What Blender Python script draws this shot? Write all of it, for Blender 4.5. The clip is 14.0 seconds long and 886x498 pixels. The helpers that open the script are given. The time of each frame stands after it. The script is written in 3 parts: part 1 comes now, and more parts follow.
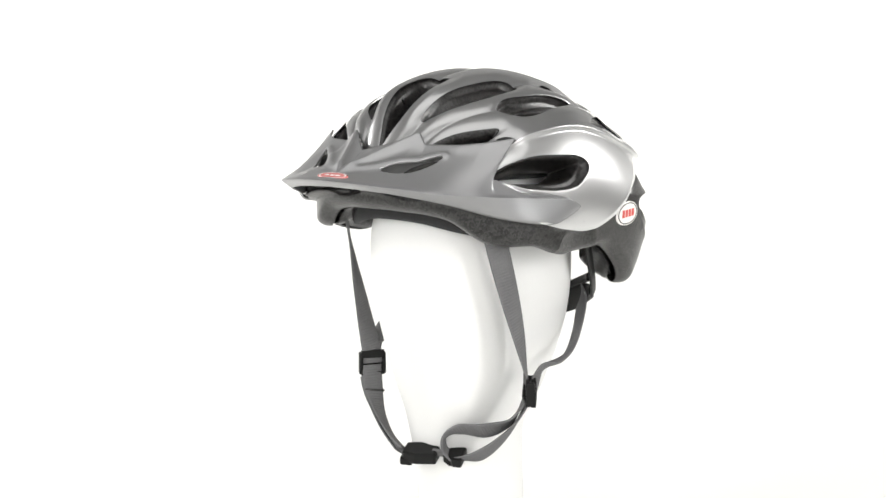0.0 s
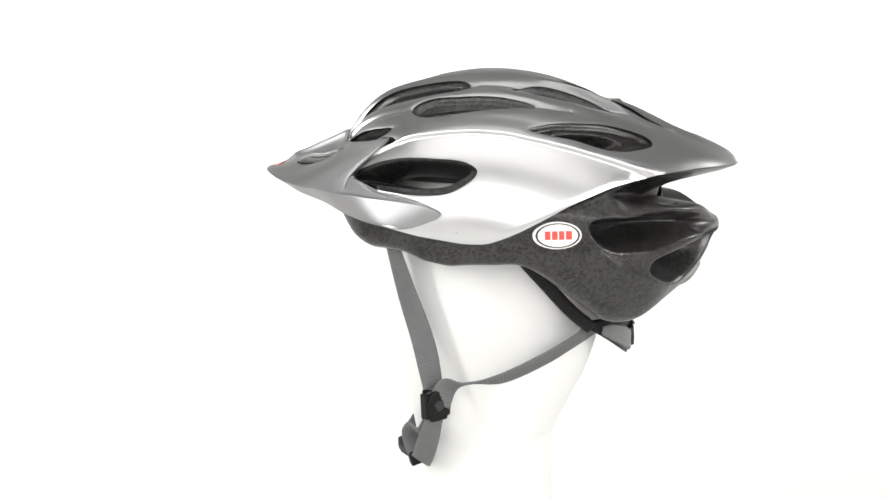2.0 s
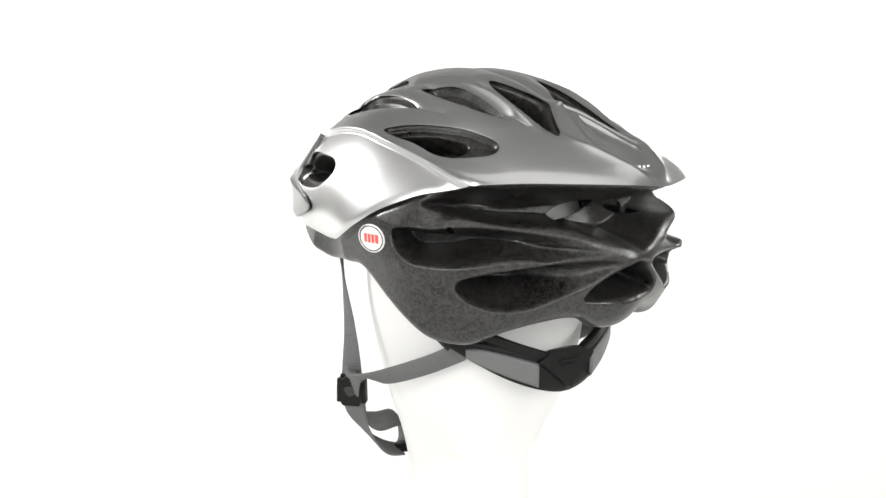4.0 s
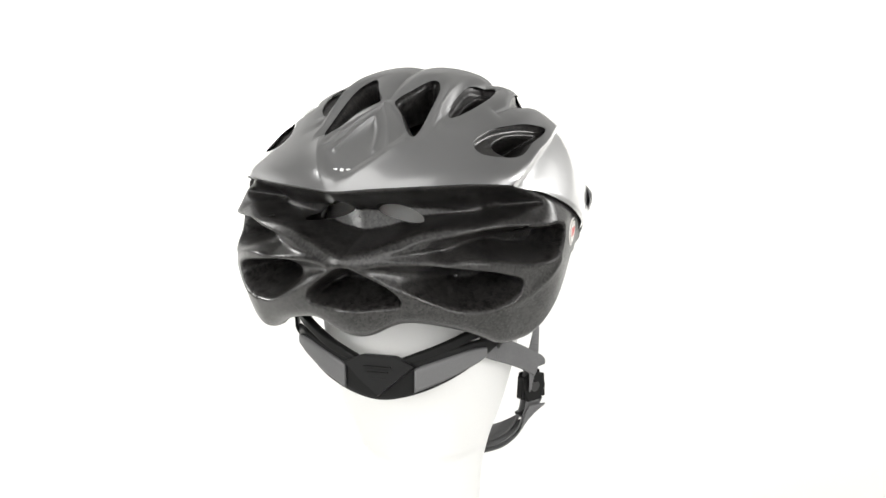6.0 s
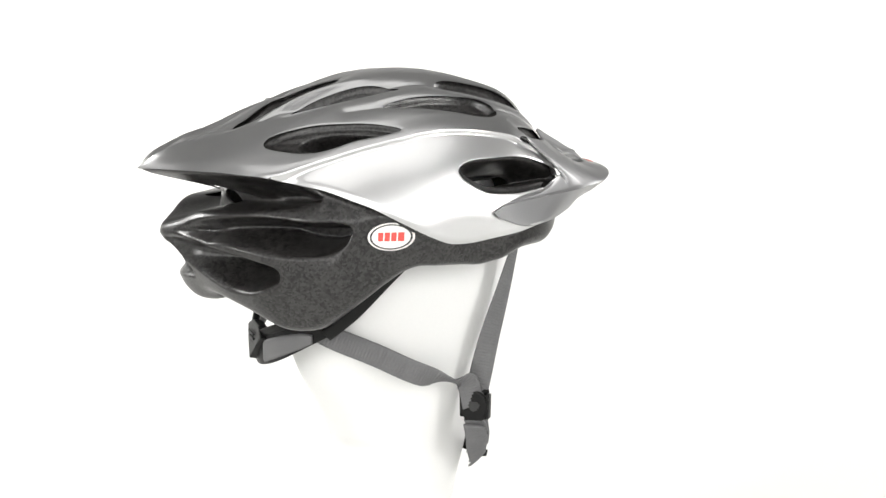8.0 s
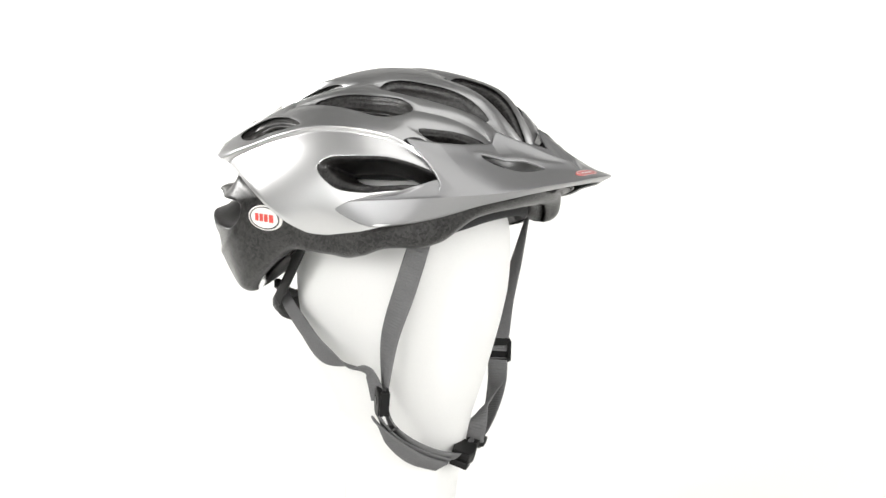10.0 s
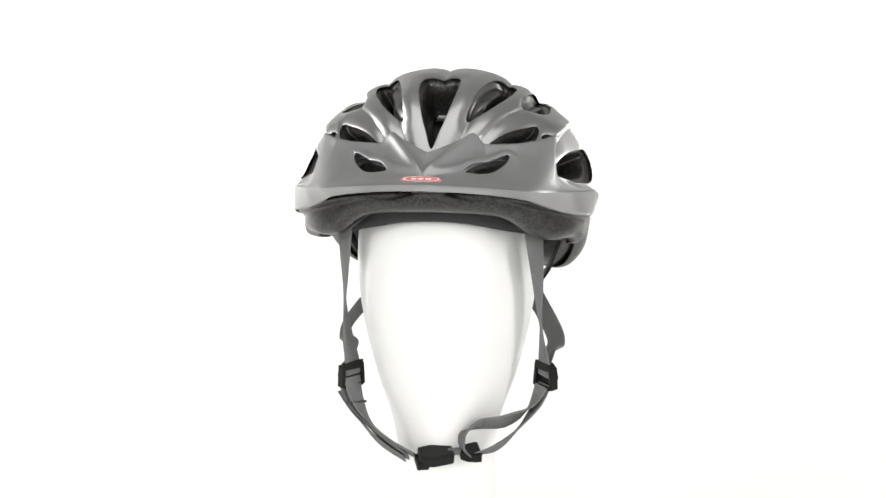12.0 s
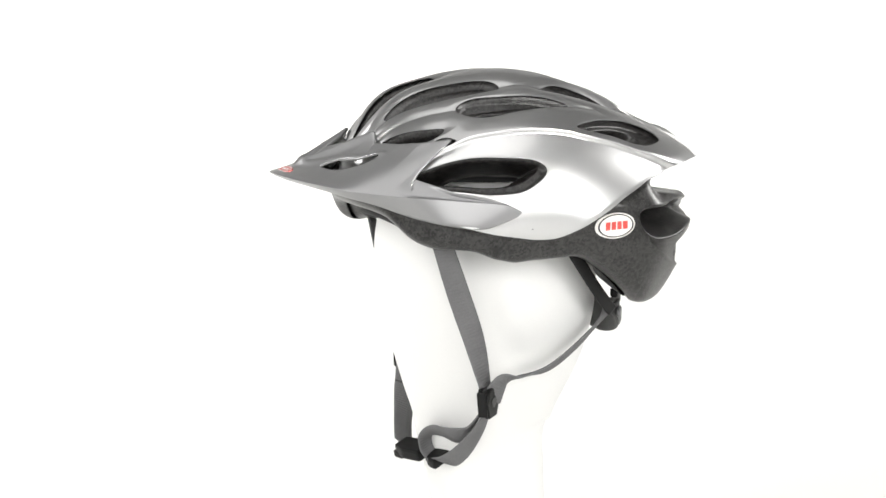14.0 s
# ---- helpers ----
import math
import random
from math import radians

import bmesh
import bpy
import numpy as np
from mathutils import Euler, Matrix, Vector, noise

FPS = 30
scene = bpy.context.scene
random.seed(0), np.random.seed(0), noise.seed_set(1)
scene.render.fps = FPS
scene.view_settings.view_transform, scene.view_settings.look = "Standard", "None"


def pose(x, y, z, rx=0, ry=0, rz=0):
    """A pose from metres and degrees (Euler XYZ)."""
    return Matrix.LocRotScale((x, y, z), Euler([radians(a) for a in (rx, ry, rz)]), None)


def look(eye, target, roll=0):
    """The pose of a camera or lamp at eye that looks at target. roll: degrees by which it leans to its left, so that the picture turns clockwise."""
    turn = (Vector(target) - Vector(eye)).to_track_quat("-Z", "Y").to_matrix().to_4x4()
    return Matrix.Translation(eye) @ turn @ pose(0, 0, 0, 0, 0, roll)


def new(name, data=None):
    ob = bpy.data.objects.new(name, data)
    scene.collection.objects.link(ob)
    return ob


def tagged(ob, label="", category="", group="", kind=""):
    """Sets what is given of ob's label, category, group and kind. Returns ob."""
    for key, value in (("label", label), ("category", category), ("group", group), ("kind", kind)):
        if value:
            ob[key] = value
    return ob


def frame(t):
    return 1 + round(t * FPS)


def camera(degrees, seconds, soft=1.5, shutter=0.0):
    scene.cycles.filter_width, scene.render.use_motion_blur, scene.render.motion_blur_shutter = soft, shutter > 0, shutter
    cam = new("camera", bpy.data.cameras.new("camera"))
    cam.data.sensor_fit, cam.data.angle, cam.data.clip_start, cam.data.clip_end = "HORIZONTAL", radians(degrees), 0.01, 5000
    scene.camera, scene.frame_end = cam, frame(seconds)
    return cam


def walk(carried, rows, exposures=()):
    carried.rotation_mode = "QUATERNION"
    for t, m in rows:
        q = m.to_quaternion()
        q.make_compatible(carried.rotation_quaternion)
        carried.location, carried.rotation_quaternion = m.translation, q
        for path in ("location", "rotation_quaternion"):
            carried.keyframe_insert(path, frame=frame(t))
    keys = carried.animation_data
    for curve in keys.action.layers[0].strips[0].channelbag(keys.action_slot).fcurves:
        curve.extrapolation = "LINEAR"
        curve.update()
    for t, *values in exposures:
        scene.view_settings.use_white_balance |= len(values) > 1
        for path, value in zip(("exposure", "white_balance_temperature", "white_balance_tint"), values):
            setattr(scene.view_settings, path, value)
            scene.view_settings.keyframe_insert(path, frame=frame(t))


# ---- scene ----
cam = camera(46.1, 14.0)
S = 1.05                      # one unit of the helmet's own drawing is 1.05 mm
FLOOR = -385.0                # floor height in drawing units; the camera is at 0
EYE = Vector((0.001, -0.6685, -FLOOR * S / 1000))
AIM = EYE + Vector((0, math.cos(radians(9.474)), -math.sin(radians(9.474))))
walk(cam, [(0.0, look(EYE, AIM, 0.26)), (14.0, look(EYE, AIM, 0.26))])

# ---- light ----
scene.view_settings.exposure = 0.0
world = bpy.data.worlds.new("studio")
world.use_nodes = True
world.node_tree.nodes["Background"].inputs[0].default_value = (1, 1, 1, 1)
world.node_tree.nodes["Background"].inputs[1].default_value = 0.05
scene.world = world


def softbox(name, eye, target, sx, sy, watts, colour=(1, 0.99, 0.97)):
    lamp = bpy.data.lights.new(name, "AREA")
    lamp.shape, lamp.size, lamp.size_y, lamp.energy, lamp.color = "RECTANGLE", sx, sy, watts, colour
    ob = new(name, lamp)
    ob.matrix_world = look(eye, target)
    return ob


MID = (0, 0, 0.30)
softbox("strip_softbox", (-1.2, -1.0, 0.75), MID, 0.13, 0.8, 13)
softbox("strip_softbox", (1.2, -1.0, 0.75), MID, 0.13, 0.8, 13)
softbox("front_softbox", (0, -2.1, 0.85), MID, 2.6, 1.3, 36)
softbox("overhead_softbox", (0, -0.5, 1.75), MID, 1.7, 1.1, 10)
# unseen pair, added to lift the backdrop to white
softbox("backdrop_fill", (-1.7, 0.7, 1.1), (-0.4, 2.1, 0.6), 0.4, 0.5, 56)
softbox("backdrop_fill", (1.7, 0.7, 1.1), (0.4, 2.1, 0.7), 0.4, 0.5, 37)


# ---- materials ----
def material(name, base, rough=0.5, metal=0.0, coat=0.0, vary=0.1, scale=40.0, fine=900.0, bump=0.1, dist=0.0005, kind="noise", rough_vary=0.1, spec=0.5):
    m = bpy.data.materials.new(name)
    m.use_nodes = True
    nt = m.node_tree
    b = nt.nodes["Principled BSDF"]
    b.inputs["Metallic"].default_value = metal
    b.inputs["Specular IOR Level"].default_value = spec
    b.inputs["Coat Weight"].default_value = coat
    b.inputs["Coat Roughness"].default_value = 0.04
    tc = nt.nodes.new("ShaderNodeTexCoord")
    big = nt.nodes.new("ShaderNodeTexNoise")
    big.inputs["Scale"].default_value, big.inputs["Detail"].default_value = scale, 5
    nt.links.new(tc.outputs["Object"], big.inputs["Vector"])
    if kind == "cells":
        small = nt.nodes.new("ShaderNodeTexVoronoi")
        small.inputs["Scale"].default_value = fine
        split = nt.nodes.new("ShaderNodeSeparateColor")
        nt.links.new(small.outputs["Color"], split.inputs[0])
        grain = split.outputs[0]
    else:
        small = nt.nodes.new("ShaderNodeTexNoise")
        small.inputs["Scale"].default_value, small.inputs["Detail"].default_value = fine, 3
        grain = small.outputs["Fac"]
    nt.links.new(tc.outputs["Object"], small.inputs["Vector"])
    mixed = nt.nodes.new("ShaderNodeMath")
    mixed.operation = "MULTIPLY_ADD"
    mixed.inputs[1].default_value = 0.6
    nt.links.new(big.outputs["Fac"], mixed.inputs[0])
    nt.links.new(grain, mixed.inputs[2])
    ramp = nt.nodes.new("ShaderNodeMapRange")
    ramp.inputs["From Min"].default_value, ramp.inputs["From Max"].default_value = 0.35, 1.15
    ramp.inputs["To Min"].default_value, ramp.inputs["To Max"].default_value = 1 - vary, 1 + vary
    nt.links.new(mixed.outputs[0], ramp.inputs["Value"])
    col = nt.nodes.new("ShaderNodeVectorMath")
    col.operation = "SCALE"
    col.inputs[0].default_value = base
    nt.links.new(ramp.outputs[0], col.inputs["Scale"])
    nt.links.new(col.outputs[0], b.inputs["Base Color"])
    rr = nt.nodes.new("ShaderNodeMapRange")
    rr.inputs["To Min"].default_value, rr.inputs["To Max"].default_value = rough - rough_vary, rough + rough_vary
    nt.links.new(big.outputs["Fac"], rr.inputs["Value"])
    nt.links.new(rr.outputs[0], b.inputs["Roughness"])
    if bump:
        bp = nt.nodes.new("ShaderNodeBump")
        bp.inputs["Strength"].default_value, bp.inputs["Distance"].default_value = bump, dist
        nt.links.new(grain, bp.inputs["Height"])
        nt.links.new(bp.outputs[0], b.inputs["Normal"])
    return m


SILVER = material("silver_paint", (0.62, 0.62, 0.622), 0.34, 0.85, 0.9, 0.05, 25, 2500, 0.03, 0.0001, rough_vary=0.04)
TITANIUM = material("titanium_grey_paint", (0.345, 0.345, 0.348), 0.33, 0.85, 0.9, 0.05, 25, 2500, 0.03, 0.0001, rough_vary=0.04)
VISOR = material("graphite_paint", (0.30, 0.30, 0.305), 0.38, 0.7, 0.1, 0.05, 25, 2500, 0.03, 0.0001, rough_vary=0.05)
FOAM = material("black_foam", (0.0145, 0.0137, 0.0133), 0.32, 0.0, 0.0, 0.97, 60, 800, 0.4, 0.0003, "cells", 0.12, 0.56)
WEB = material("grey_webbing", (0.125, 0.125, 0.127), 0.75, 0.0, 0.0, 0.2, 80, 1500, 0.25, 0.0002, spec=0.25)
PLASTIC = material("black_plastic", (0.008, 0.008, 0.008), 0.45, 0.0, 0.0, 0.2, 60, 1200, 0.12, 0.0002, spec=0.16)
GREYPLASTIC = material("grey_plastic", (0.11, 0.11, 0.112), 0.45, 0.0, 0.0, 0.1, 60, 1200, 0.1, 0.0002)
DARKMATT = material("dark_matt", (0.02, 0.02, 0.021), 0.9, 0.0, 0.0, 0.3, 80, 900, 0.3, 0.0004)
WHITE = material("white_vinyl", (0.80, 0.78, 0.75), 0.35, 0.0, 0.0, 0.03, 60, 900, 0.0)
BADGE = material("faded_red_enamel", (0.52, 0.16, 0.15), 0.35, 0.0, 0.0, 0.08, 60, 900, 0.0)
RED = material("red_print", (0.62, 0.075, 0.06), 0.4, 0.0, 0.0, 0.05, 60, 900, 0.0)
BLACK = material("black_print", (0.02, 0.02, 0.02), 0.4, 0.0, 0.0, 0.05, 60, 900, 0.0)
PRINT = material("pale_print", (0.75, 0.75, 0.75), 0.4, 0.0, 0.0, 0.05, 60, 900, 0.0)
HEADWHITE = material("matt_white_plaster", (0.70, 0.70, 0.69), 0.75, 0.0, 0.0, 0.015, 20, 700, 0.05, 0.0002)
PAPER = material("white_paper", (0.77, 0.77, 0.75), 0.85, 0.0, 0.0, 0.015, 3, 300, 0.03, 0.0002)
STUDIO = material("grey_studio_paint", (0.20, 0.20, 0.198), 0.8, 0.0, 0.0, 0.06, 2, 60, 0.05, 0.001)


# ---- building helpers ----
def mesh_ob(name, verts, faces, mat, parent=None, label="", smooth=True):
    me = bpy.data.meshes.new(name)
    me.from_pydata([tuple(map(float, v)) for v in verts], [], [tuple(map(int, f)) for f in faces])
    me.polygons.foreach_set("use_smooth", [smooth] * len(me.polygons))
    me.materials.append(mat)
    me.update()
    ob = new(name, me)
    ob.parent = parent
    if label:
        ob["label"] = label
    return ob


def part(name, bm, mat, parent, label="", smooth=False):
    me = bpy.data.meshes.new(name)
    bmesh.ops.recalc_face_normals(bm, faces=bm.faces)
    bm.to_mesh(me)
    bm.free()
    me.polygons.foreach_set("use_smooth", [smooth] * len(me.polygons))
    me.materials.append(mat)
    ob = new(name, me)
    ob.parent = parent
    if label:
        ob["label"] = label
    return ob


ROOT = -135.0     # height of the helmet's own origin, in drawing units


def place(p, root=ROOT):
    """Drawing units (from the camera's height) to metres in the thing's own space."""
    p = np.asarray(p, float).copy()
    p[..., 2] -= root
    return p * (S / 1000)


def spline(points, n=8, closed=False):
    """Smooth line through the points."""
    p = np.asarray(points, float)
    k = len(p)
    out = []
    for i in range(k if closed else k - 1):
        g = (lambda j: p[j % k]) if closed else (lambda j: p[min(max(j, 0), k - 1)])
        a, b, c, d = g(i - 1), g(i), g(i + 1), g(i + 2)
        for s in np.arange(n) / n:
            out.append(0.5 * (2 * b + (c - a) * s + (2 * a - 5 * b + 4 * c - d) * s * s + (3 * b - a - 3 * c + d) * s ** 3))
    if not closed:
        out.append(p[-1])
    return np.array(out)


def clip(verts, tris, s):
    """The part of a triangle mesh where s is above zero, cut exactly along the line s = 0."""
    pos = s > 0
    n = pos[tris].sum(1)
    faces = [tuple(f) for f in tris[n == 3]]
    extra, cuts = [], {}

    def cut(i, j):
        key = (min(i, j), max(i, j))
        if key not in cuts:
            a = s[i] / (s[i] - s[j])
            extra.append(verts[i] * (1 - a) + verts[j] * a)
            cuts[key] = len(verts) + len(extra) - 1
        return cuts[key]

    for f in tris[(n > 0) & (n < 3)]:
        poly = []
        for a, b in ((f[0], f[1]), (f[1], f[2]), (f[2], f[0])):
            if pos[a]:
                poly.append(a)
            if pos[a] != pos[b]:
                poly.append(cut(a, b))
        faces.append(tuple(poly))
    allv = np.vstack([verts, np.array(extra).reshape(-1, 3)])
    used = np.unique(np.concatenate([np.array(f) for f in faces if len(f) != 3] + [np.array([f for f in faces if len(f) == 3]).ravel()]))
    remap = np.full(len(allv), -1)
    remap[used] = np.arange(len(used))
    return allv[used], [tuple(remap[list(f)]) for f in faces]


def outline_distance(points, u, v, n=7, reach=14.0):
    """Signed distance from a smooth closed outline, in degrees: above zero outside it."""
    q = spline(points, n, True)
    out = np.full(u.shape, reach)
    near = (u > q[:, 0].min() - reach) & (u < q[:, 0].max() + reach) & (v > q[:, 1].min() - reach) & (v < q[:, 1].max() + reach)
    uu, vv = u[near], v[near]
    best, inside = np.full(uu.shape, 1e9), np.zeros(uu.shape, bool)
    for (x0, y0), (x1, y1) in zip(q, np.roll(q, -1, 0)):
        ex, ey = x1 - x0, y1 - y0
        s = np.clip(((uu - x0) * ex + (vv - y0) * ey) / (ex * ex + ey * ey + 1e-12), 0, 1)
        best = np.minimum(best, np.hypot(uu - x0 - s * ex, vv - y0 - s * ey))
        inside ^= ((y0 > vv) != (y1 > vv)) & (uu < (x1 - x0) * (vv - y0) / (y1 - y0 + 1e-12) + x0)
    out[near] = np.where(inside, -best, np.minimum(best, reach))
    return out


def line_distance(points, u, v):
    q = spline(points, 6)
    best = np.full(u.shape, 1e9)
    for (x0, y0), (x1, y1) in zip(q[:-1], q[1:]):
        ex, ey = x1 - x0, y1 - y0
        s = np.clip(((u - x0) * ex + (v - y0) * ey) / (ex * ex + ey * ey + 1e-12), 0, 1)
        best = np.minimum(best, np.hypot(u - x0 - s * ex, v - y0 - s * ey))
    return best


def smooth01(a):
    a = np.clip(a, 0, 1)
    return a * a * (3 - 2 * a)


# ---- the form of the helmet: radius over the direction from its centre ----
# (u, v) is the angle from straight up, in degrees, forward and sideways.
CENTRE = np.array([-25.0, 0.0, -80.0])
SHELL_FORM = [(0, 0, 85.55), (1, 0, -7.2), (0, 2, 17.74), (2, 0, 41.6), (1, 2, 15.15), (3, 0, -10.34), (0, 4, -0.42), (2, 2, 16.62), (4, 0, 22.1), (1, 4, -27.59), (3, 2, 38.65), (5, 0, -55.55), (0, 6, -14.09), (2, 4, 12.41), (4, 2, -11.88), (6, 0, 19.15)]
FOAM_FORM = [(0, 0, 111.17), (1, 0, -33.24), (0, 2, -48.91), (2, 0, 27.62), (1, 2, 49.61), (3, 0, -0.81), (0, 4, 27.3), (2, 2, 25.65), (4, 0, -29.79), (1, 4, -18.91), (3, 2, -15.65), (5, 0, 8.05)]


def radius(form, u, v):
    return sum(a * (u / 100) ** i * (v / 100) ** j for i, j, a in form)


def fullness(u, v):
    """Extra body of the foam at the rear corners, the fins' meeting point and the nape."""
    av = np.abs(v)
    corner = 2.6 * np.exp(-((u + 62) / 20) ** 2 - ((av - 82) / 13) ** 2) + 1.6 * np.exp(-((u + 93) / 10) ** 2 - ((av - 64) / 13) ** 2)
    corner = corner + 0.9 * np.exp(-((u + 52) / 11) ** 2 - ((av - 64) / 9) ** 2)
    return corner + 3.4 * np.exp(-((u + 93) / 5) ** 2 - (v / 12) ** 2) + 6.5 * np.exp(-((u + 108) / 8) ** 2 - (v / 16) ** 2)


def at_angle(u, v, r):
    psi, az = np.radians(np.hypot(u, v)), np.arctan2(v, u)
    return CENTRE + np.stack([r * np.sin(psi) * np.cos(az), r * np.sin(psi) * np.sin(az), r * np.cos(psi)], -1)


def angles_of(p):
    d = np.asarray(p, float) - CENTRE
    r = np.linalg.norm(d, axis=-1)
    psi, az = np.degrees(np.arccos(d[..., 2] / r)), np.arctan2(d[..., 1], d[..., 0])
    return psi * np.cos(az), psi * np.sin(az), r


EDGE_AZ = [0, 25, 41, 57, 69, 84, 92, 100, 107, 117, 130, 144, 155, 165, 175, 180]
EDGE_PSI = [80, 81.5, 85.5, 89, 92.5, 95.5, 95.3, 91.8, 88, 82.8, 78.5, 76.8, 77, 78, 79, 79.8]
RIM_AZ = [0, 17, 25, 30, 36, 40, 48, 55, 62, 70, 78, 90, 98, 103, 108, 114, 118, 126, 132, 138, 144, 151, 160, 168, 172, 176, 180]
RIM_PSI = [85, 85.5, 86.5, 88, 92, 95, 97.2, 97, 97.5, 101, 104, 103.2, 102, 101.4, 102.5, 105.6, 108, 112.5, 116, 117, 116.5, 112.5, 109, 107, 107.3, 110.5, 112.5]
FINE_AZ = np.arange(0, 181)


def soft_table(az, psi):
    a = np.interp(FINE_AZ, az, psi)
    pad = np.r_[a[6:0:-1], a, a[-2:-8:-1]]
    return np.convolve(pad, np.hanning(11)[1:-1] / np.hanning(11).sum(), "same")[6:-6]


EDGE, RIM = soft_table(EDGE_AZ, EDGE_PSI), soft_table(RIM_AZ, RIM_PSI) + 2.2

# openings of one half, forward to rear
VENTS = {
    "front": [(80, 8), (71.5, 15), (65, 24), (60.5, 33.5), (61.5, 40), (67, 41), (75, 34), (80.5, 21)],
    "notch": [(42, 44.6), (38, 46.2), (35.1, 49.8), (38.1, 50.2), (42.1, 47.6)],
    "brow": [(60.5, 22.7), (51.7, 28.9), (42.8, 37.1), (36.9, 42.2), (41, 43.6), (48.9, 40.9), (55.7, 32.8)],
    "crown": [(51.3, 12.9), (46.4, 19), (36.6, 24.7), (22.7, 29.5), (8.7, 30.8), (4.6, 26.9), (9.5, 21.8), (24.4, 17.5), (37.3, 14.7)],
    "shoulder": [(28.8, 35.4), (21.7, 33.5), (8.8, 36.3), (-9.2, 37.7), (-21.1, 39.5), (-13.1, 43.3), (1, 46), (17, 46.6), (25.9, 42.5)],
    "temple": [(59.1, 48.7), (49.2, 52.4), (35.3, 57.8), (20.4, 63.6), (6.5, 67.4), (1.6, 71), (5.7, 74.9), (16.7, 77.2), (31.6, 73.3), (46.4, 64), (55.3, 55.8)],
    "side": [(-17.8, 53.4), (-24.9, 48.6), (-37.1, 41.8), (-48.3, 35.1), (-57.3, 31.3), (-59.3, 35.3), (-53.1, 44.2), (-45.9, 49), (-35.9, 51.3), (-25.8, 53.6)],
    "back_inner": [(-29, 11), (-40, 6), (-48, 2.5), (-55, 7), (-62, 11.5), (-62.5, 14.5), (-52, 15.5), (-36, 15)],
    "back_outer": [(-11.3, 30.3), (-21.5, 23.5), (-36.5, 21.3), (-47.6, 21.1), (-49.5, 23.1), (-42.4, 27.4), (-31.3, 30.7), (-21.3, 32)],
}
SHELF = {"crown": (0, 5.0), "shoulder": (-1.5, 6.6), "side": (6, 6.4), "temple": (1, -2.5), "back_outer": (0, 3.0), "brow": (0, 1.0)}   # how far the hole in the foam is shifted
MIDVENT = [(21, 0), (23, 7), (35, 8), (50, 5.5), (58, 3), (65, 0), (58, -3), (50, -5.5), (35, -8), (23, -7)]
POCKETS = {   # outline, depth at the middle, depth at the outer end, where it deepens, slope of the walls
    "upper": ([(-80.5, -4), (-80.5, 4), (-76.5, 22), (-71, 36), (-60, 51.5), (-53, 61), (-60, 56.5), (-67, 50.5), (-76.3, 38.5), (-83.3, 22), (-88, 12), (-90.3, 4), (-90.3, -4)], 26.0, 18.0, (20, 55), 4.8),
    "middle": ([(-91.6, 6), (-86, 23), (-78, 39.5), (-63, 60.8), (-51, 71.2), (-48, 75.2), (-54, 76.6), (-63, 71.8), (-74.5, 58.8), (-84.6, 37.6), (-88.7, 28), (-92.2, 7)], 9.0, 31.0, (12, 54), 4.4),
    "lower": ([(-93.6, 6), (-91, 21), (-87.5, 37), (-81.5, 53), (-77.5, 62.3), (-79, 63.9), (-84.5, 60), (-91, 52), (-96, 40), (-97, 24), (-95.8, 12)], 7.0, 31.0, (16, 42), 3.4),
}
MIDPOCKET = [(-94, 0), (-96, 8), (-99, 17), (-101, 16.5), (-102.5, 0), (-101, -16.5), (-99, -17), (-96, -8)]
HOLES = [(-81.8, 13.5, 2.0, 9.0), (-66, 58, 1.5, 1.7), (-88, 40, 1.7, 2.4)]   # small holes through the pockets' floors
RIDGES = [  # (line, height, half width)
    ([(26, 53.5), (12, 56.5), (-8, 58), (-22, 57), (-36, 54.5), (-50, 50), (-62, 41), (-74, 18)], 0.4, 3.5),
    ([(-12, 20), (-28, 19.5), (-42, 18.3), (-54, 17.3), (-66, 12.5), (-78, 3)], 3.2, 3.0),
    ([(-51, 0), (-59, 4.6), (-68, 8.5)], 3.2, 1.3),
    ([(-57, 0), (-63, 3.2), (-70, 5.5)], 2.8, 1.0),
]
VALLEYS = [  # (line, depth, half width)
    ([(64, 11), (51, 14.5), (37, 20), (22, 25), (6, 27), (-10, 27.5), (-30, 25), (-48, 21), (-57, 19)], 3.2, 4.0),
    ([(62, 19), (52, 23.5), (40, 30), (28, 36), (10, 40), (-10, 40.5), (-24, 39.5), (-34, 36.5)], 2.4, 3.8),
    ([(40, 0), (20, 0), (0, 0), (-28, 0), (-46, 0)], 3.2, 4.6),
]
STEP = 0.42


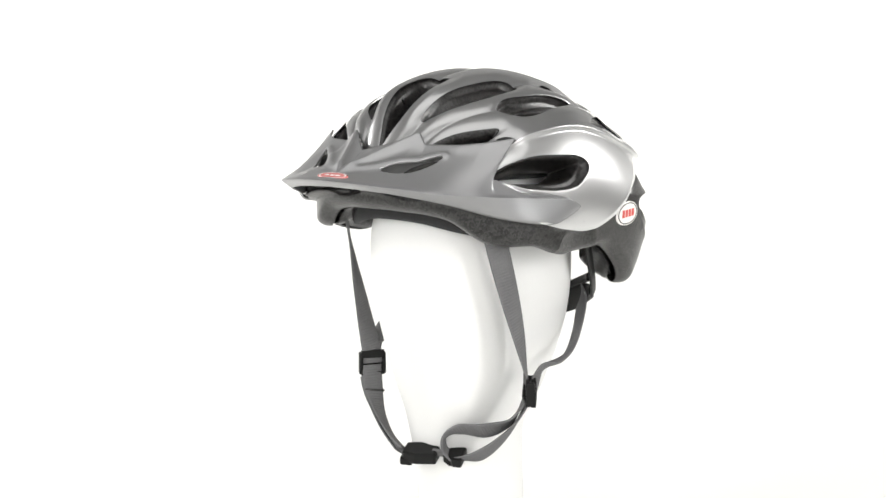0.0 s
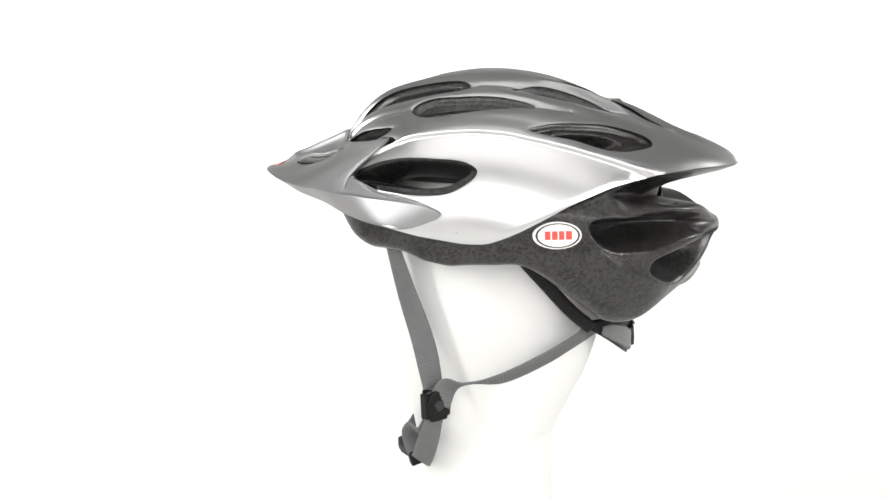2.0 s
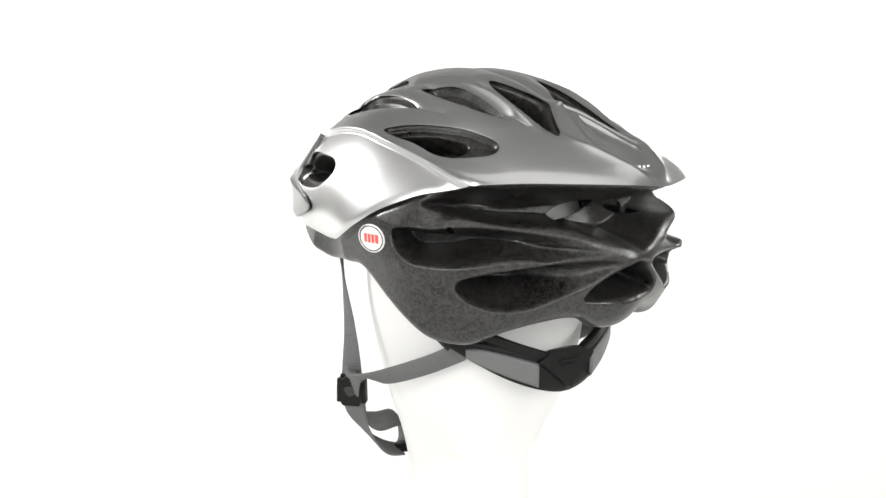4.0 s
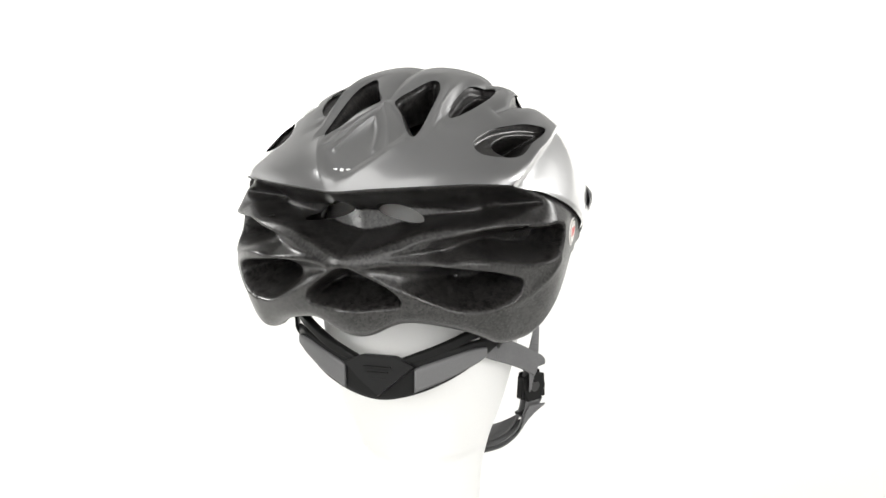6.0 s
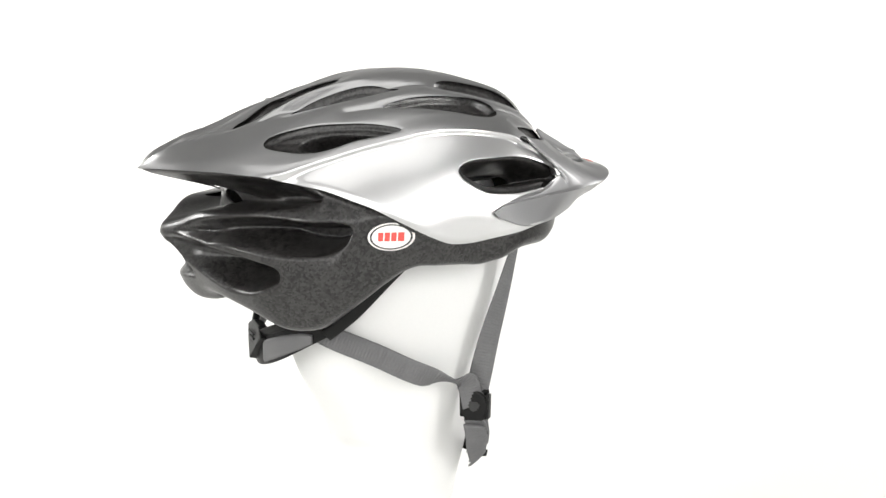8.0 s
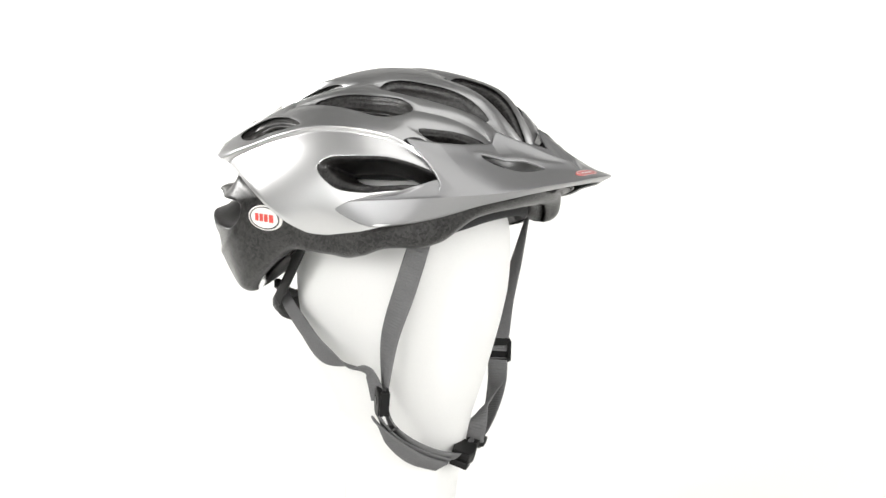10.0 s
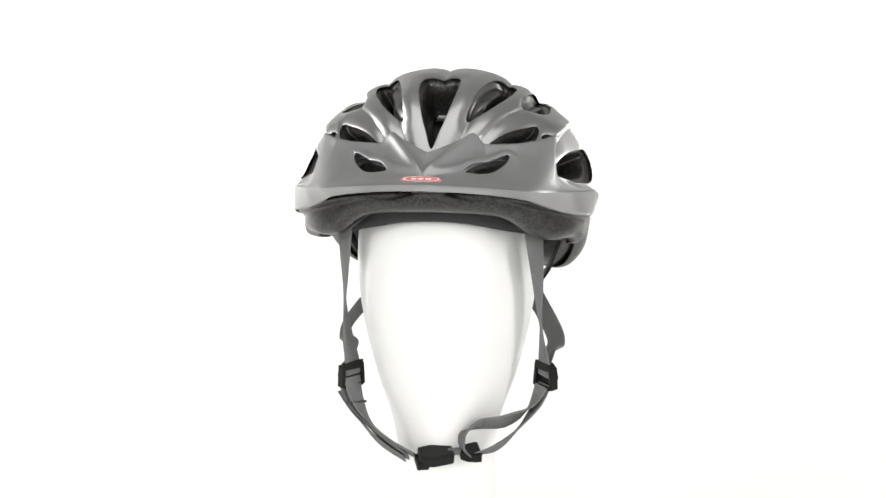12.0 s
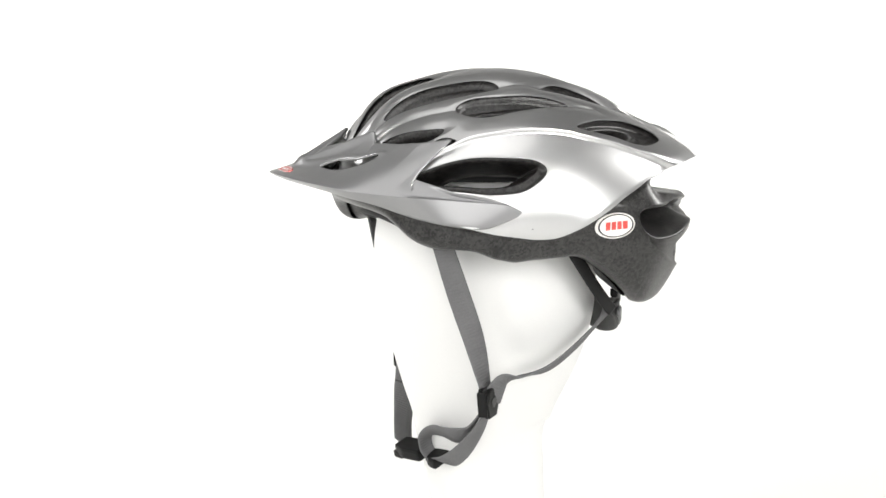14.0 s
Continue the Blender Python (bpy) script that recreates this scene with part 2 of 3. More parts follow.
def helmet_grid():
    us, vs = np.arange(-122, 103, STEP), np.arange(-122 - STEP / 2, 122.5, STEP)
    u, v = np.meshgrid(us, vs, indexing="ij")
    n, m = u.shape
    idx = np.arange(n * m).reshape(n, m)
    a, b, c, d = idx[:-1, :-1].ravel(), idx[1:, :-1].ravel(), idx[1:, 1:].ravel(), idx[:-1, 1:].ravel()
    tris = np.vstack([np.c_[a, b, c], np.c_[a, c, d]])
    u, v = u.ravel(), v.ravel()
    psi, az = np.hypot(u, v), np.degrees(np.arctan2(np.abs(v), u))
    keep = psi < 121
    tris = tris[keep[tris].all(1)]
    av = np.abs(v)
    vent = broad = bore = outline_distance(MIDVENT, u, v)
    for name, line in VENTS.items():
        d = outline_distance(line, u, av)
        vent = np.minimum(vent, d)
        du, dv = SHELF.get(name, (0, 0))
        if name != "front":
            bore = np.minimum(bore, np.maximum(d, outline_distance([(a + du, b + dv) for a, b in line], u, av)))
        broad = np.minimum(broad, d + {"temple": 6.0, "side": 6.0, "shoulder": 2.5}.get(name, 0))
    pocket = 28.0 * np.sin(np.clip((0.5 - outline_distance(MIDPOCKET, u, v)) / 3.0, 0, 1) * np.pi / 2)
    for line, near, far, (v0, v1), slope in POCKETS.values():
        into = np.sin(np.clip((0.5 - outline_distance(line, u, av)) / slope, 0, 1) * np.pi / 2)
        pocket = np.maximum(pocket, into * (near + (far - near) * smooth01((av - v0) / (v1 - v0))))
    hole = np.full(u.shape, 9.0)
    for hu, hv, ru, rv in HOLES:
        hole = np.minimum(hole, (np.hypot((u - hu) / ru, (av - hv) / rv) - 1) * ru)
    return u, v, tris, psi, np.interp(az, FINE_AZ, EDGE) - psi, np.interp(az, FINE_AZ, RIM) - psi, vent, broad, bore, pocket, hole, (n, m)


VISOR_TOP = [(74, 0, -41.5), (63, 12, -37.6), (52, 23.4, -34.8), (53, 28, -39), (46, 46, -38.5), (38, 57, -37), (25, 67.5, -34.5), (50, 66, -54), (28, 79.5, -62), (6, 90, -67), (-4, 93, -72)]
VISOR_LOW = [(98, 0, -59), (96, 14, -59.5), (92.3, 26.5, -60.5), (86.2, 39.5, -62.3), (78, 51.5, -65), (66, 58, -68.5), (54, 64, -72.5), (42.5, 72, -76.3), (28, 82, -79.5), (14, 88, -80.5), (-2, 92.5, -74.5)]
PANEL = [(56, 46), (45, 49), (38, 50), (30, 51.5), (18, 54), (3, 55.6), (-13, 56.3), (-21, 56.3), (-31, 55.2), (-43.5, 52.5), (-55.3, 48.8), (-62, 45.5), (-72, 40), (-75, 60), (-60, 90), (-20, 115), (30, 115), (60, 90), (64, 60)]


def shell_radius(u, v):
    """The shell's outer radius, with the step round the side panel and the seat of the visor."""
    av = np.abs(v)
    a, b, _ = angles_of(np.array(VISOR_TOP, float))
    c, d, _ = angles_of(np.array(VISOR_LOW, float))
    seat = [(a[0], -5)] + list(zip(a, b)) + list(zip(c, d))[::-1] + [(c[0], -5)]
    crease = outline_distance(PANEL, u, av, 5, 12.0)
    r = radius(SHELL_FORM, u, v) + 1.0 * smooth01(1 - crease / 7.0) - 2.3 * smooth01(-crease / 1.7) * np.exp(-np.maximum(-crease - 1.7, 0) / 13)
    return r - 4.2 * smooth01(-outline_distance(seat, u, av, 1, 6.0) / 1.4)


def build_helmet():
    u, v, tris, psi, edge, rim, vent, broad, bore, pocket, hole, shape = helmet_grid()
    av = np.abs(v)
    limit = np.minimum(1.0, 97.0 / np.maximum(psi, 1))
    outer = shell_radius(u * limit, v * limit)
    tip = np.exp(-(v / 10) ** 2) * smooth01((-u - 66) / 10)
    outer = outer + 4.0 * tip
    outer = outer + 4.5 * np.exp(-((u - 41) / 15) ** 2 - (v / 24) ** 4)   # full brow of the middle ribs
    outer = outer + 3.0 * (1 - tip) * smooth01((16 - edge) / 16) * smooth01((-u - 32) / 22) * (1 - 0.75 * smooth01((2 - outline_distance(PANEL, u, av, 5, 12.0)) / 6))   # flared rear edge
    plain = radius(SHELL_FORM, u * limit, v * limit) + 4.0 * tip
    for line, high, half in RIDGES:
        d = line_distance(line, u, av)
        fade = smooth01((-u - 12) / 34) if high > 1 else 1.0
        outer = outer + high * fade * np.exp(-d / half) * smooth01(vent / 3.0) * smooth01(edge / 4.0)
    for line, deep, half in VALLEYS:
        d = line_distance(line, u, av)
        outer = outer - deep * np.exp(-1.15 * d / half)
    plate = outline_distance([(-50, 0), (-57, 9), (-65, 12), (-74, 6), (-77.5, 0), (-74, -6), (-65, -12), (-57, -9)], u, v)
    outer = outer - 2.2 * smooth01(-plate / 2.0)
    lip = 0.15 * np.clip((0.7 - vent) / 0.8, 0, 1.2) ** 2 + 1.2 * np.clip((6.0 - broad) / 6.0, 0, 1) ** 1.5
    helmet = tagged(new("bicycle_helmet"), "silver and black vented bicycle helmet with visor on white head form", "bicycle helmet")

    # painted shell: rolls in at the openings and at its lower edge
    r = outer - lip - 1.0 * np.clip(1 - edge / 2.4, 0, 1) ** 2
    skin, seam = at_angle(u, v, r), outline_distance(PANEL, u, av, 5, 12.0)
    kept = np.minimum(vent + 0.1, edge)
    pv, pf = clip(skin, tris, np.minimum(kept, seam))
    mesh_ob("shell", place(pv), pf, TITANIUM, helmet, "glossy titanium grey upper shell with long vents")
    for side in (1, -1):
        pv, pf = clip(skin, tris, np.minimum(np.minimum(kept, -seam), np.where(v * side > 0, 9.0, -9.0)))
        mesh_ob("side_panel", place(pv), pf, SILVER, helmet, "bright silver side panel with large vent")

    # foam liner: fills the shell, shows below it and in the openings
    low = radius(FOAM_FORM, u, v) + 2.5 * np.exp(-(v / 9) ** 2 - ((u + 91) / 6) ** 2)
    under = outer - lip - 1.6 - 1.4 * np.clip(1 - edge / 2.6, 0, 1) ** 2 - 1.0 * np.clip((1.2 - vent) / 1.2, 0, 1)
    below = smooth01(-(edge - 0.2) / 2.2)
    foam = under * (1 - below) + np.minimum(plain - 2.0, low) * below
    def softened(a):
        g = a.reshape(shape)
        for _ in range(1):
            e = np.pad(g, 1, mode="edge")
            g = (e[:-2, 1:-1] + e[2:, 1:-1] + e[1:-1, :-2] + e[1:-1, 2:] + 2 * e[1:-1, 1:-1]) / 6
        return g.ravel()

    thick = 23.0 + 11 * smooth01((-u - 50) / 30)
    facet = line_distance([(-90, 54), (-80, 66.5), (-66, 75.5), (-56, 79)], u, av)
    foam = foam - 18.0 * below * (1 - smooth01(-edge / 15.5)) * smooth01((72 - av) / 25) * smooth01((-u - 49) / 14)   # set back under the tail
    foam = foam + below * (fullness(u, v) + 1.1 * np.exp(-facet / 1.6) * (rim > 3))
    fin = line_distance([(-92, 5), (-87.5, 23), (-82, 38), (-76, 50)], u, av)
    pocket = np.maximum(pocket - 5.0 * np.exp(-fin / 1.2) * smooth01((60 - av) / 25), 0)
    foam = foam - pocket * smooth01(-(edge - 0.8) / 2.0)
    foam = np.where((u < -20) & (edge < -1.5), softened(foam), foam)
    base = np.minimum(plain - 2.0, np.where(psi > 60, low, plain))
    base = np.where(psi > 60, base * smooth01((psi - 60) / 15) + (plain - 2) * (1 - smooth01((psi - 60) / 15)), plain - 2)
    inner = base - thick
    foam = np.maximum(foam, inner + 1.5)
    foam = foam - 1.8 * smooth01((0.1 - vent) / 1.4)
    w = smooth01((-0.5 - bore) / 2.2)
    foam = foam * (1 - w) + np.minimum(foam, inner) * w
    e = np.clip(1 - rim / 4.5, 0, 1)
    foam = foam - 10.0 * (1 - np.sqrt(1 - e * e))
    e2 = np.clip(1 - rim / 3.0, 0, 1)
    inner = inner + (thick - 10.0) * (1 - np.sqrt(1 - e2 * e2)) * np.where(rim < 3, 1, 0)
    s = np.minimum(np.minimum(bore + 2.7, rim), hole)
    ov, of = clip(at_angle(u, v, foam), tris, s)
    iv, inf = clip(at_angle(u, v, inner), tris, s)
    n = len(ov)
    mesh_ob("foam_liner", place(np.vstack([ov, iv])), of + [tuple(k + n for k in f[::-1]) for f in inf], FOAM, helmet, "speckled black moulded foam liner with deep rear pockets")
    return helmet


helmet = build_helmet()


def foam_point(u, v, lift=0.0):
    return at_angle(u, v, min(radius(FOAM_FORM, u, v), radius(SHELL_FORM, u, v) - 2) + fullness(u, v) + lift)


# ---- visor ----
def build_visor():
    top = VISOR_TOP
    brim = [(106, 0, -55.5), (104, 14, -56), (100, 27, -57), (93, 41, -58.5), (83, 54.5, -60.5), (72, 62, -62), (62, 68, -63), (50, 74, -64.5), (27, 83, -66.5), (5, 91.5, -68.5), (-4, 93.6, -72.6)]
    lower = VISOR_LOW
    B, Cc = spline(brim, 18), spline(lower, 18)
    A = np.stack([np.interp(np.arange(181) / 18, np.arange(11), np.array(top, float)[:, k]) for k in range(3)], 1)
    rows = []
    for k in np.linspace(0, 1, 44):
        bulge = np.zeros_like(A)
        bulge[:, 2] = -2.8 * math.sin(math.pi * k) * smooth01(1.5 - np.arange(len(A)) / 68)
        rows.append(A * (1 - k) + B * k + bulge)
    for k in np.linspace(0, 1, 8)[1:]:
        rows.append(B * (1 - k) + Cc * k)
    half = np.stack(rows, 0)
    grid = np.concatenate([half[:, :0:-1] * [1, -1, 1], half], 1)
    n, m = grid.shape[:2]
    pts = grid.reshape(-1, 3)
    # raised ribs that run from the badge to the two tips
    x, ay = pts[:, 0], np.abs(pts[:, 1])
    d = line_distance([(95, 0), (74, 11.5), (51, 24)], x, ay)
    pts[:, 2] += 3.4 * np.exp(1 - np.hypot(d, 1.6) / 1.6) * smooth01((98 - x) / 10) * smooth01((x - 48) / 7)
    d = line_distance([(90, 6), (83, 16), (75.5, 22.5), (66, 31.5), (55, 43)], x, ay)
    pts[:, 2] += 2.0 * np.exp(1 - np.hypot(d, 1.7) / 1.7) * smooth01((x - 50) / 8) * smooth01((94 - x) / 8)
    hole = outline_distance([(84, 20.5), (76.2, 24.3), (66.5, 33.2), (57, 43), (64, 41.6), (76, 34.6), (82.5, 28)], x, ay, 6, 9.0)
    hole[np.arange(n * m) // m > 43] = 9.0
    # it sits on the shell: nowhere inside it
    pu, pw, pr = angles_of(pts)
    need = shell_radius(pu, pw) + 1.1
    over = smooth01((np.interp(np.degrees(np.arctan2(np.abs(pw), pu)), FINE_AZ, EDGE) + 4 - np.hypot(pu, pw)) / 4)
    push = np.maximum((need - pr) * over, 0).reshape(n, m)
    soft_push = push
    for _ in range(30):
        edged = np.pad(soft_push, 1, mode="edge")
        soft_push = (edged[:-2, 1:-1] + edged[2:, 1:-1] + edged[1:-1, :-2] + edged[1:-1, 2:] + edged[1:-1, 1:-1]) / 5
        soft_push = np.maximum(soft_push, push * 0.9)
    for _ in range(40):
        edged = np.pad(soft_push, 1, mode="edge")
        soft_push = (edged[:-2, 1:-1] + edged[2:, 1:-1] + edged[1:-1, :-2] + edged[1:-1, 2:] + edged[1:-1, 1:-1]) / 5
    pts = at_angle(pu, pw, pr + soft_push.ravel())
    idx = np.arange(n * m).reshape(n, m)
    a, b, c, dd = idx[:-1, :-1].ravel(), idx[1:, :-1].ravel(), idx[1:, 1:].ravel(), idx[:-1, 1:].ravel()
    vv, ff = clip(pts, np.vstack([np.c_[a, b, c], np.c_[a, c, dd]]), hole)
    ob = mesh_ob("visor", place(vv), ff, VISOR, helmet, "graphite grey peaked visor with two cut-outs")
    ob.data.set_sharp_from_angle(angle=math.radians(28))
    mod = ob.modifiers.new("thickness", "SOLIDIFY")
    mod.thickness, mod.offset = 0.0014, 0.0
    return ob


visor = build_visor()


# ---- badges ----
def badge(name, middle, across, up, project, parent, label, size, layers):
    """A thin oval badge that follows the surface: layers of (name, material, shapes)."""
    across, up, middle = (np.array(k, float) for k in (across, up, middle))

    def lay(points, lift):
        return np.array([project(middle + across * a * size[0] + up * b * size[1], lift) for a, b in points])

    def disc(scale, inner, lift):
        ring, rings = 40, 5
        pts = [(math.cos(k * math.tau / ring) * (inner + (scale - inner) * j / rings), math.sin(k * math.tau / ring) * (inner + (scale - inner) * j / rings)) for j in range(rings + 1) for k in range(ring)]
        fs = [(j * ring + k, j * ring + (k + 1) % ring, (j + 1) * ring + (k + 1) % ring, (j + 1) * ring + k) for j in range(rings) for k in range(ring)]
        return lay(pts, lift), fs

    pv, pf = disc(1.0, 0.01, 0.65)
    k = len(pv)
    pv = np.vstack([pv, lay([(math.cos(a * math.tau / 40), math.sin(a * math.tau / 40)) for a in range(40)], -0.6)])
    pf = pf + [(200 + a, 200 + (a + 1) % 40, k + (a + 1) % 40, k + a) for a in range(40)]
    face = mesh_ob(name, place(pv), pf, layers[0], parent, label)
    rv, rf = disc(0.90, 0.82, 0.8)
    mesh_ob("outline", place(rv), rf, layers[1], face)
    for x0, x1, y0, y1 in layers[3]:
        pts = [(x0 + (x1 - x0) * i / 4, y0 + (y1 - y0) * j / 3) for j in range(4) for i in range(5)]
        mesh_ob("printed_block", place(lay(pts, 0.8)), [(j * 5 + i, j * 5 + i + 1, j * 5 + i + 6, j * 5 + i + 5) for j in range(3) for i in range(4)], layers[2], face)
    return face


def on_foam(p, lift):
    a, b, _ = angles_of(p)
    return foam_point(a, b, lift)


for side in (1, -1):
    c = foam_point(*((-37.2, 83.7) if side > 0 else (-34.0, -84.8)))
    badge("side_badge", c, np.array([-0.97, 0.25 * side, 0.03]) * -side, (0.05, 0.04 * side, 0.99), on_foam, helmet, "white oval sticker with black outline and red print", (14.7, 7.4),
          (WHITE, BLACK, RED, [(-0.56, -0.30, -0.30, 0.32), (-0.24, -0.02, -0.30, 0.32), (0.04, 0.26, -0.30, 0.32), (0.32, 0.54, -0.30, 0.32)]))


def on_brow(p, lift):
    # the badge sits on the slope of the visor's peak
    return np.array([p[0] + lift * 0.35, p[1], p[2] + lift])


badge("visor_badge", (98.6, 0.4, -53.8), (0, 1, 0), (-0.93, 0, 0.36), on_brow, visor, "red oval badge with pale rim", (10.6, 3.4),
      (BADGE, PRINT, PRINT, [(-0.5, -0.25, -0.2, 0.2), (-0.15, 0.1, -0.2, 0.2), (0.2, 0.5, -0.2, 0.2)]))


def on_shell(p, lift):
    a, b, _ = angles_of(p)
    return at_angle(a, b, radius(SHELL_FORM, a, b) + lift)


p0 = on_shell(np.array((-14.6, 91.0, -81.5)), 0.15)


# ---- webbing ----
def ribbon(name, points, widths, width, parent, mat=WEB, label="", thick=1.3, n=10, ribs=True):
    """A strap along the points; widths gives the direction across it at each point."""
    p, w = spline(points, n), spline(widths, n)
    # finer steps for the cross ribs of the weave
    length = np.r_[0, np.cumsum(np.linalg.norm(np.diff(p, axis=0), axis=1))]
    count = max(8, int(length[-1] / (0.45 if ribs else 1.5)))
    at = np.linspace(0, length[-1], count)
    p = np.stack([np.interp(at, length, p[:, k]) for k in range(3)], 1)
    w = np.stack([np.interp(at, length, w[:, k]) for k in range(3)], 1)
    tan = np.gradient(p, axis=0)
    tan /= np.linalg.norm(tan, axis=1)[:, None]
    w = w - tan * (w * tan).sum(1)[:, None]
    w /= np.linalg.norm(w, axis=1)[:, None]
    nrm = np.cross(tan, w)
    rib = (0.24 * np.where(np.arange(count) % 4 < 2, 1, -1) if ribs else np.zeros(count))[:, None]
    h = width / 2
    prof = [(-h, 0.0), (-h * 0.9, 0.8), (-h * 0.4, 1.0), (h * 0.4, 1.0), (h * 0.9, 0.8), (h, 0.0), (h * 0.9, -0.8), (h * 0.4, -1.0), (-h * 0.4, -1.0), (-h * 0.9, -0.8)]
    rows = [p + w * a + nrm * (b * (thick / 2 + rib * (abs(b) > 0.9))) for a, b in prof]
    g = np.stack(rows, 1)
    k = len(prof)
    verts = g.reshape(-1, 3)
    faces = [(i * k + j, i * k + (j + 1) % k, (i + 1) * k + (j + 1) % k, (i + 1) * k + j) for i in range(count - 1) for j in range(k)]
    faces += [tuple(range(k))[::-1], tuple((count - 1) * k + j for j in range(k))]
    return mesh_ob(name, place(verts), faces, mat, parent, label)


def block(name, centre, axes, size, mat, parent, label="", bevel=1.2, shape=None, segs=2):
    """A bevelled solid. axes: two directions; shape: outline in the first two axes, -1 to 1."""
    a = Vector(axes[0]).normalized()
    c = a.cross(Vector(axes[1])).normalized()
    b = c.cross(a)
    bm = bmesh.new()
    shape = shape or [(-1, -1), (1, -1), (1, 1), (-1, 1)]
    lo = [bm.verts.new((x * size[0] / 2, y * size[1] / 2, -size[2] / 2)) for x, y in shape]
    hi = [bm.verts.new((x * size[0] / 2, y * size[1] / 2, size[2] / 2)) for x, y in shape]
    bm.faces.new(lo[::-1])
    bm.faces.new(hi)
    for i in range(len(shape)):
        j = (i + 1) % len(shape)
        bm.faces.new((lo[i], lo[j], hi[j], hi[i]))
    if bevel:
        bmesh.ops.bevel(bm, geom=list(bm.edges), offset=bevel, segments=segs, affect="EDGES", profile=0.6)
    m = Matrix((a, b, c)).transposed()
    for vert in bm.verts:
        q = m @ vert.co + Vector(centre)
        vert.co = Vector(place(np.array(q)))
    return part(name, bm, mat, parent, label)


block("scuff_mark", p0, ((1, 0.06, -0.25), (0.2, 0, 1)), (6.5, 1.0, 0.5), GREYPLASTIC, helmet, "grey scuff in the paint", 0.2, [(-1, -0.6), (0.2, -1), (1, 0.2), (0.1, 1), (-1, 0.4)])
WIDE = 13.0
for s, sy, sz, sag, flat in ((1, 63.5, -185, -2.5, 0.8), (-1, -58.5, -189, 0.8, 0.1)):
    ribbon("front_strap", [(31, 52 * s, -72), (27, 56 * s, -88), (17, 59 * s, -120), (7, 61 * s, -150), (1, sy, sz + 8), (0, sy, sz)],
           [(0.6, -0.8 * s, 0), (0.62, -0.78 * s, 0.1), (0.88, -0.45 * s, 0.1), (1, 0, 0.1), (0.82, 0.56 * s, 0.1), (0.77, 0.64 * s, 0)], WIDE, helmet, WEB, "ribbed grey nylon front strap")
    ribbon("rear_strap", [(-90, 48 * s, -139.5), (-82, 52 * s, -145 + sag), (-62, 61 * s, -154 + 1.6 * sag), (-38, 69 * s, -165 + sag), (-18, sy + 6 * s, -171), (-7, sy + 4 * s, -173.5), (-2, sy + 1.5 * s, sz)],
           [(0.3, 0, 1), (0.35, flat * s, 1 - 0.5 * flat), (0.4, flat * s, 1 - 0.5 * flat), (0.3, flat * s, 1 - 0.5 * flat), (0.15, 0.9 * s, 0.25), (0.4, 0.4 * s, 0.8), (1, 0, 0.2)], WIDE, helmet, WEB, "grey nylon rear strap")
    # slider that joins the two straps
    # a hexagonal plate behind the webbing, with two wings and two thin bars that hold it
    across, outward = Vector((0.77, 0.64 * s, 0)), Vector((-0.64, 0.77 * s, 0))
    mid = Vector((0, sy + 0.5 * s, sz))
    slider = block("strap_slider", mid + outward * 2.6, (across, (0, 0, 1)), (17.5, 18.0, 3.2), PLASTIC, helmet, "black plastic strap slider", 1.0,
                   [(-0.62, -1), (0.62, -1), (1, 0.05), (0.72, 0.75), (0.3, 1), (-0.3, 1), (-0.72, 0.75), (-1, 0.05)])
    block("recess", mid + outward * 4.3, (across, (0, 0, 1)), (8.0, 6.0, 0.7), BLACK, slider, "", 0.3, [(-1, 0.4), (-0.5, -0.7), (0, -1), (0.5, -0.7), (1, 0.4), (0.6, 1), (-0.6, 1)])
    for e in (1, -1):
        block("wing", mid + across * 7.6 * e + outward * 0.4, (across, (0.12 * e, 0, 1)), (2.6, 14.5, 5.6), PLASTIC, slider, "", 0.8)
        block("bar", mid + Vector((0, 0, 6.6 * e)) - outward * 1.5, (across, (0, 0, 1)), (15.5, 2.4 if e < 0 else 5.4, 1.7), PLASTIC, slider, "", 0.5)

# chin side straps
ribbon("chin_strap", [(1, -58.5, -190), (3, -55.5, -203), (8, -47, -216), (15, -32, -227), (21, -15, -233)],
       [(0.77, -0.64, 0), (0.8, -0.5, 0.15), (0.85, -0.1, 0.4), (0.85, 0.2, 0.5), (0.85, 0.3, 0.4)], WIDE, helmet, WEB, "doubled grey nylon chin strap")
ribbon("strap_tail", [(-2, -62, -197), (1, -59, -204), (4, -51, -216.5), (10, -38, -227), (17, -20, -236)],
       [(0.77, -0.64, 0), (0.8, -0.5, 0.15), (0.85, -0.1, 0.4), (0.85, 0.2, 0.5), (0.85, 0.3, 0.4)], WIDE, helmet, WEB, "loose end of the chin strap")
ribbon("strap_tail", [(-3, -64, -200), (0, -60, -206), (4, -53, -217), (10, -40, -229), (16, -22, -238)],
       [(0.77, -0.64, 0), (0.8, -0.5, 0.15), (0.85, -0.1, 0.4), (0.85, 0.2, 0.5), (0.85, 0.3, 0.4)], WIDE, helmet, WEB, "loose end of the chin strap")
block("strap_keeper", (2.6, -55.8, -206.5), ((0.8, -0.5, 0.15), (0.1, 0.25, -1)), (13.5, 1.6, 6.5), BLACK, helmet, "thin black rubber strap keeper", 0.5)
ribbon("chin_strap", [(0, 64, -190), (3, 59, -203), (7, 47, -219), (10, 34, -230), (11, 22, -234)],
       [(0.77, 0.64, 0), (0.8, 0.45, 0.2), (0.85, 0.1, 0.4), (0.85, -0.2, 0.5), (0.9, -0.3, 0.3)], WIDE, helmet, WEB, "grey nylon chin strap")
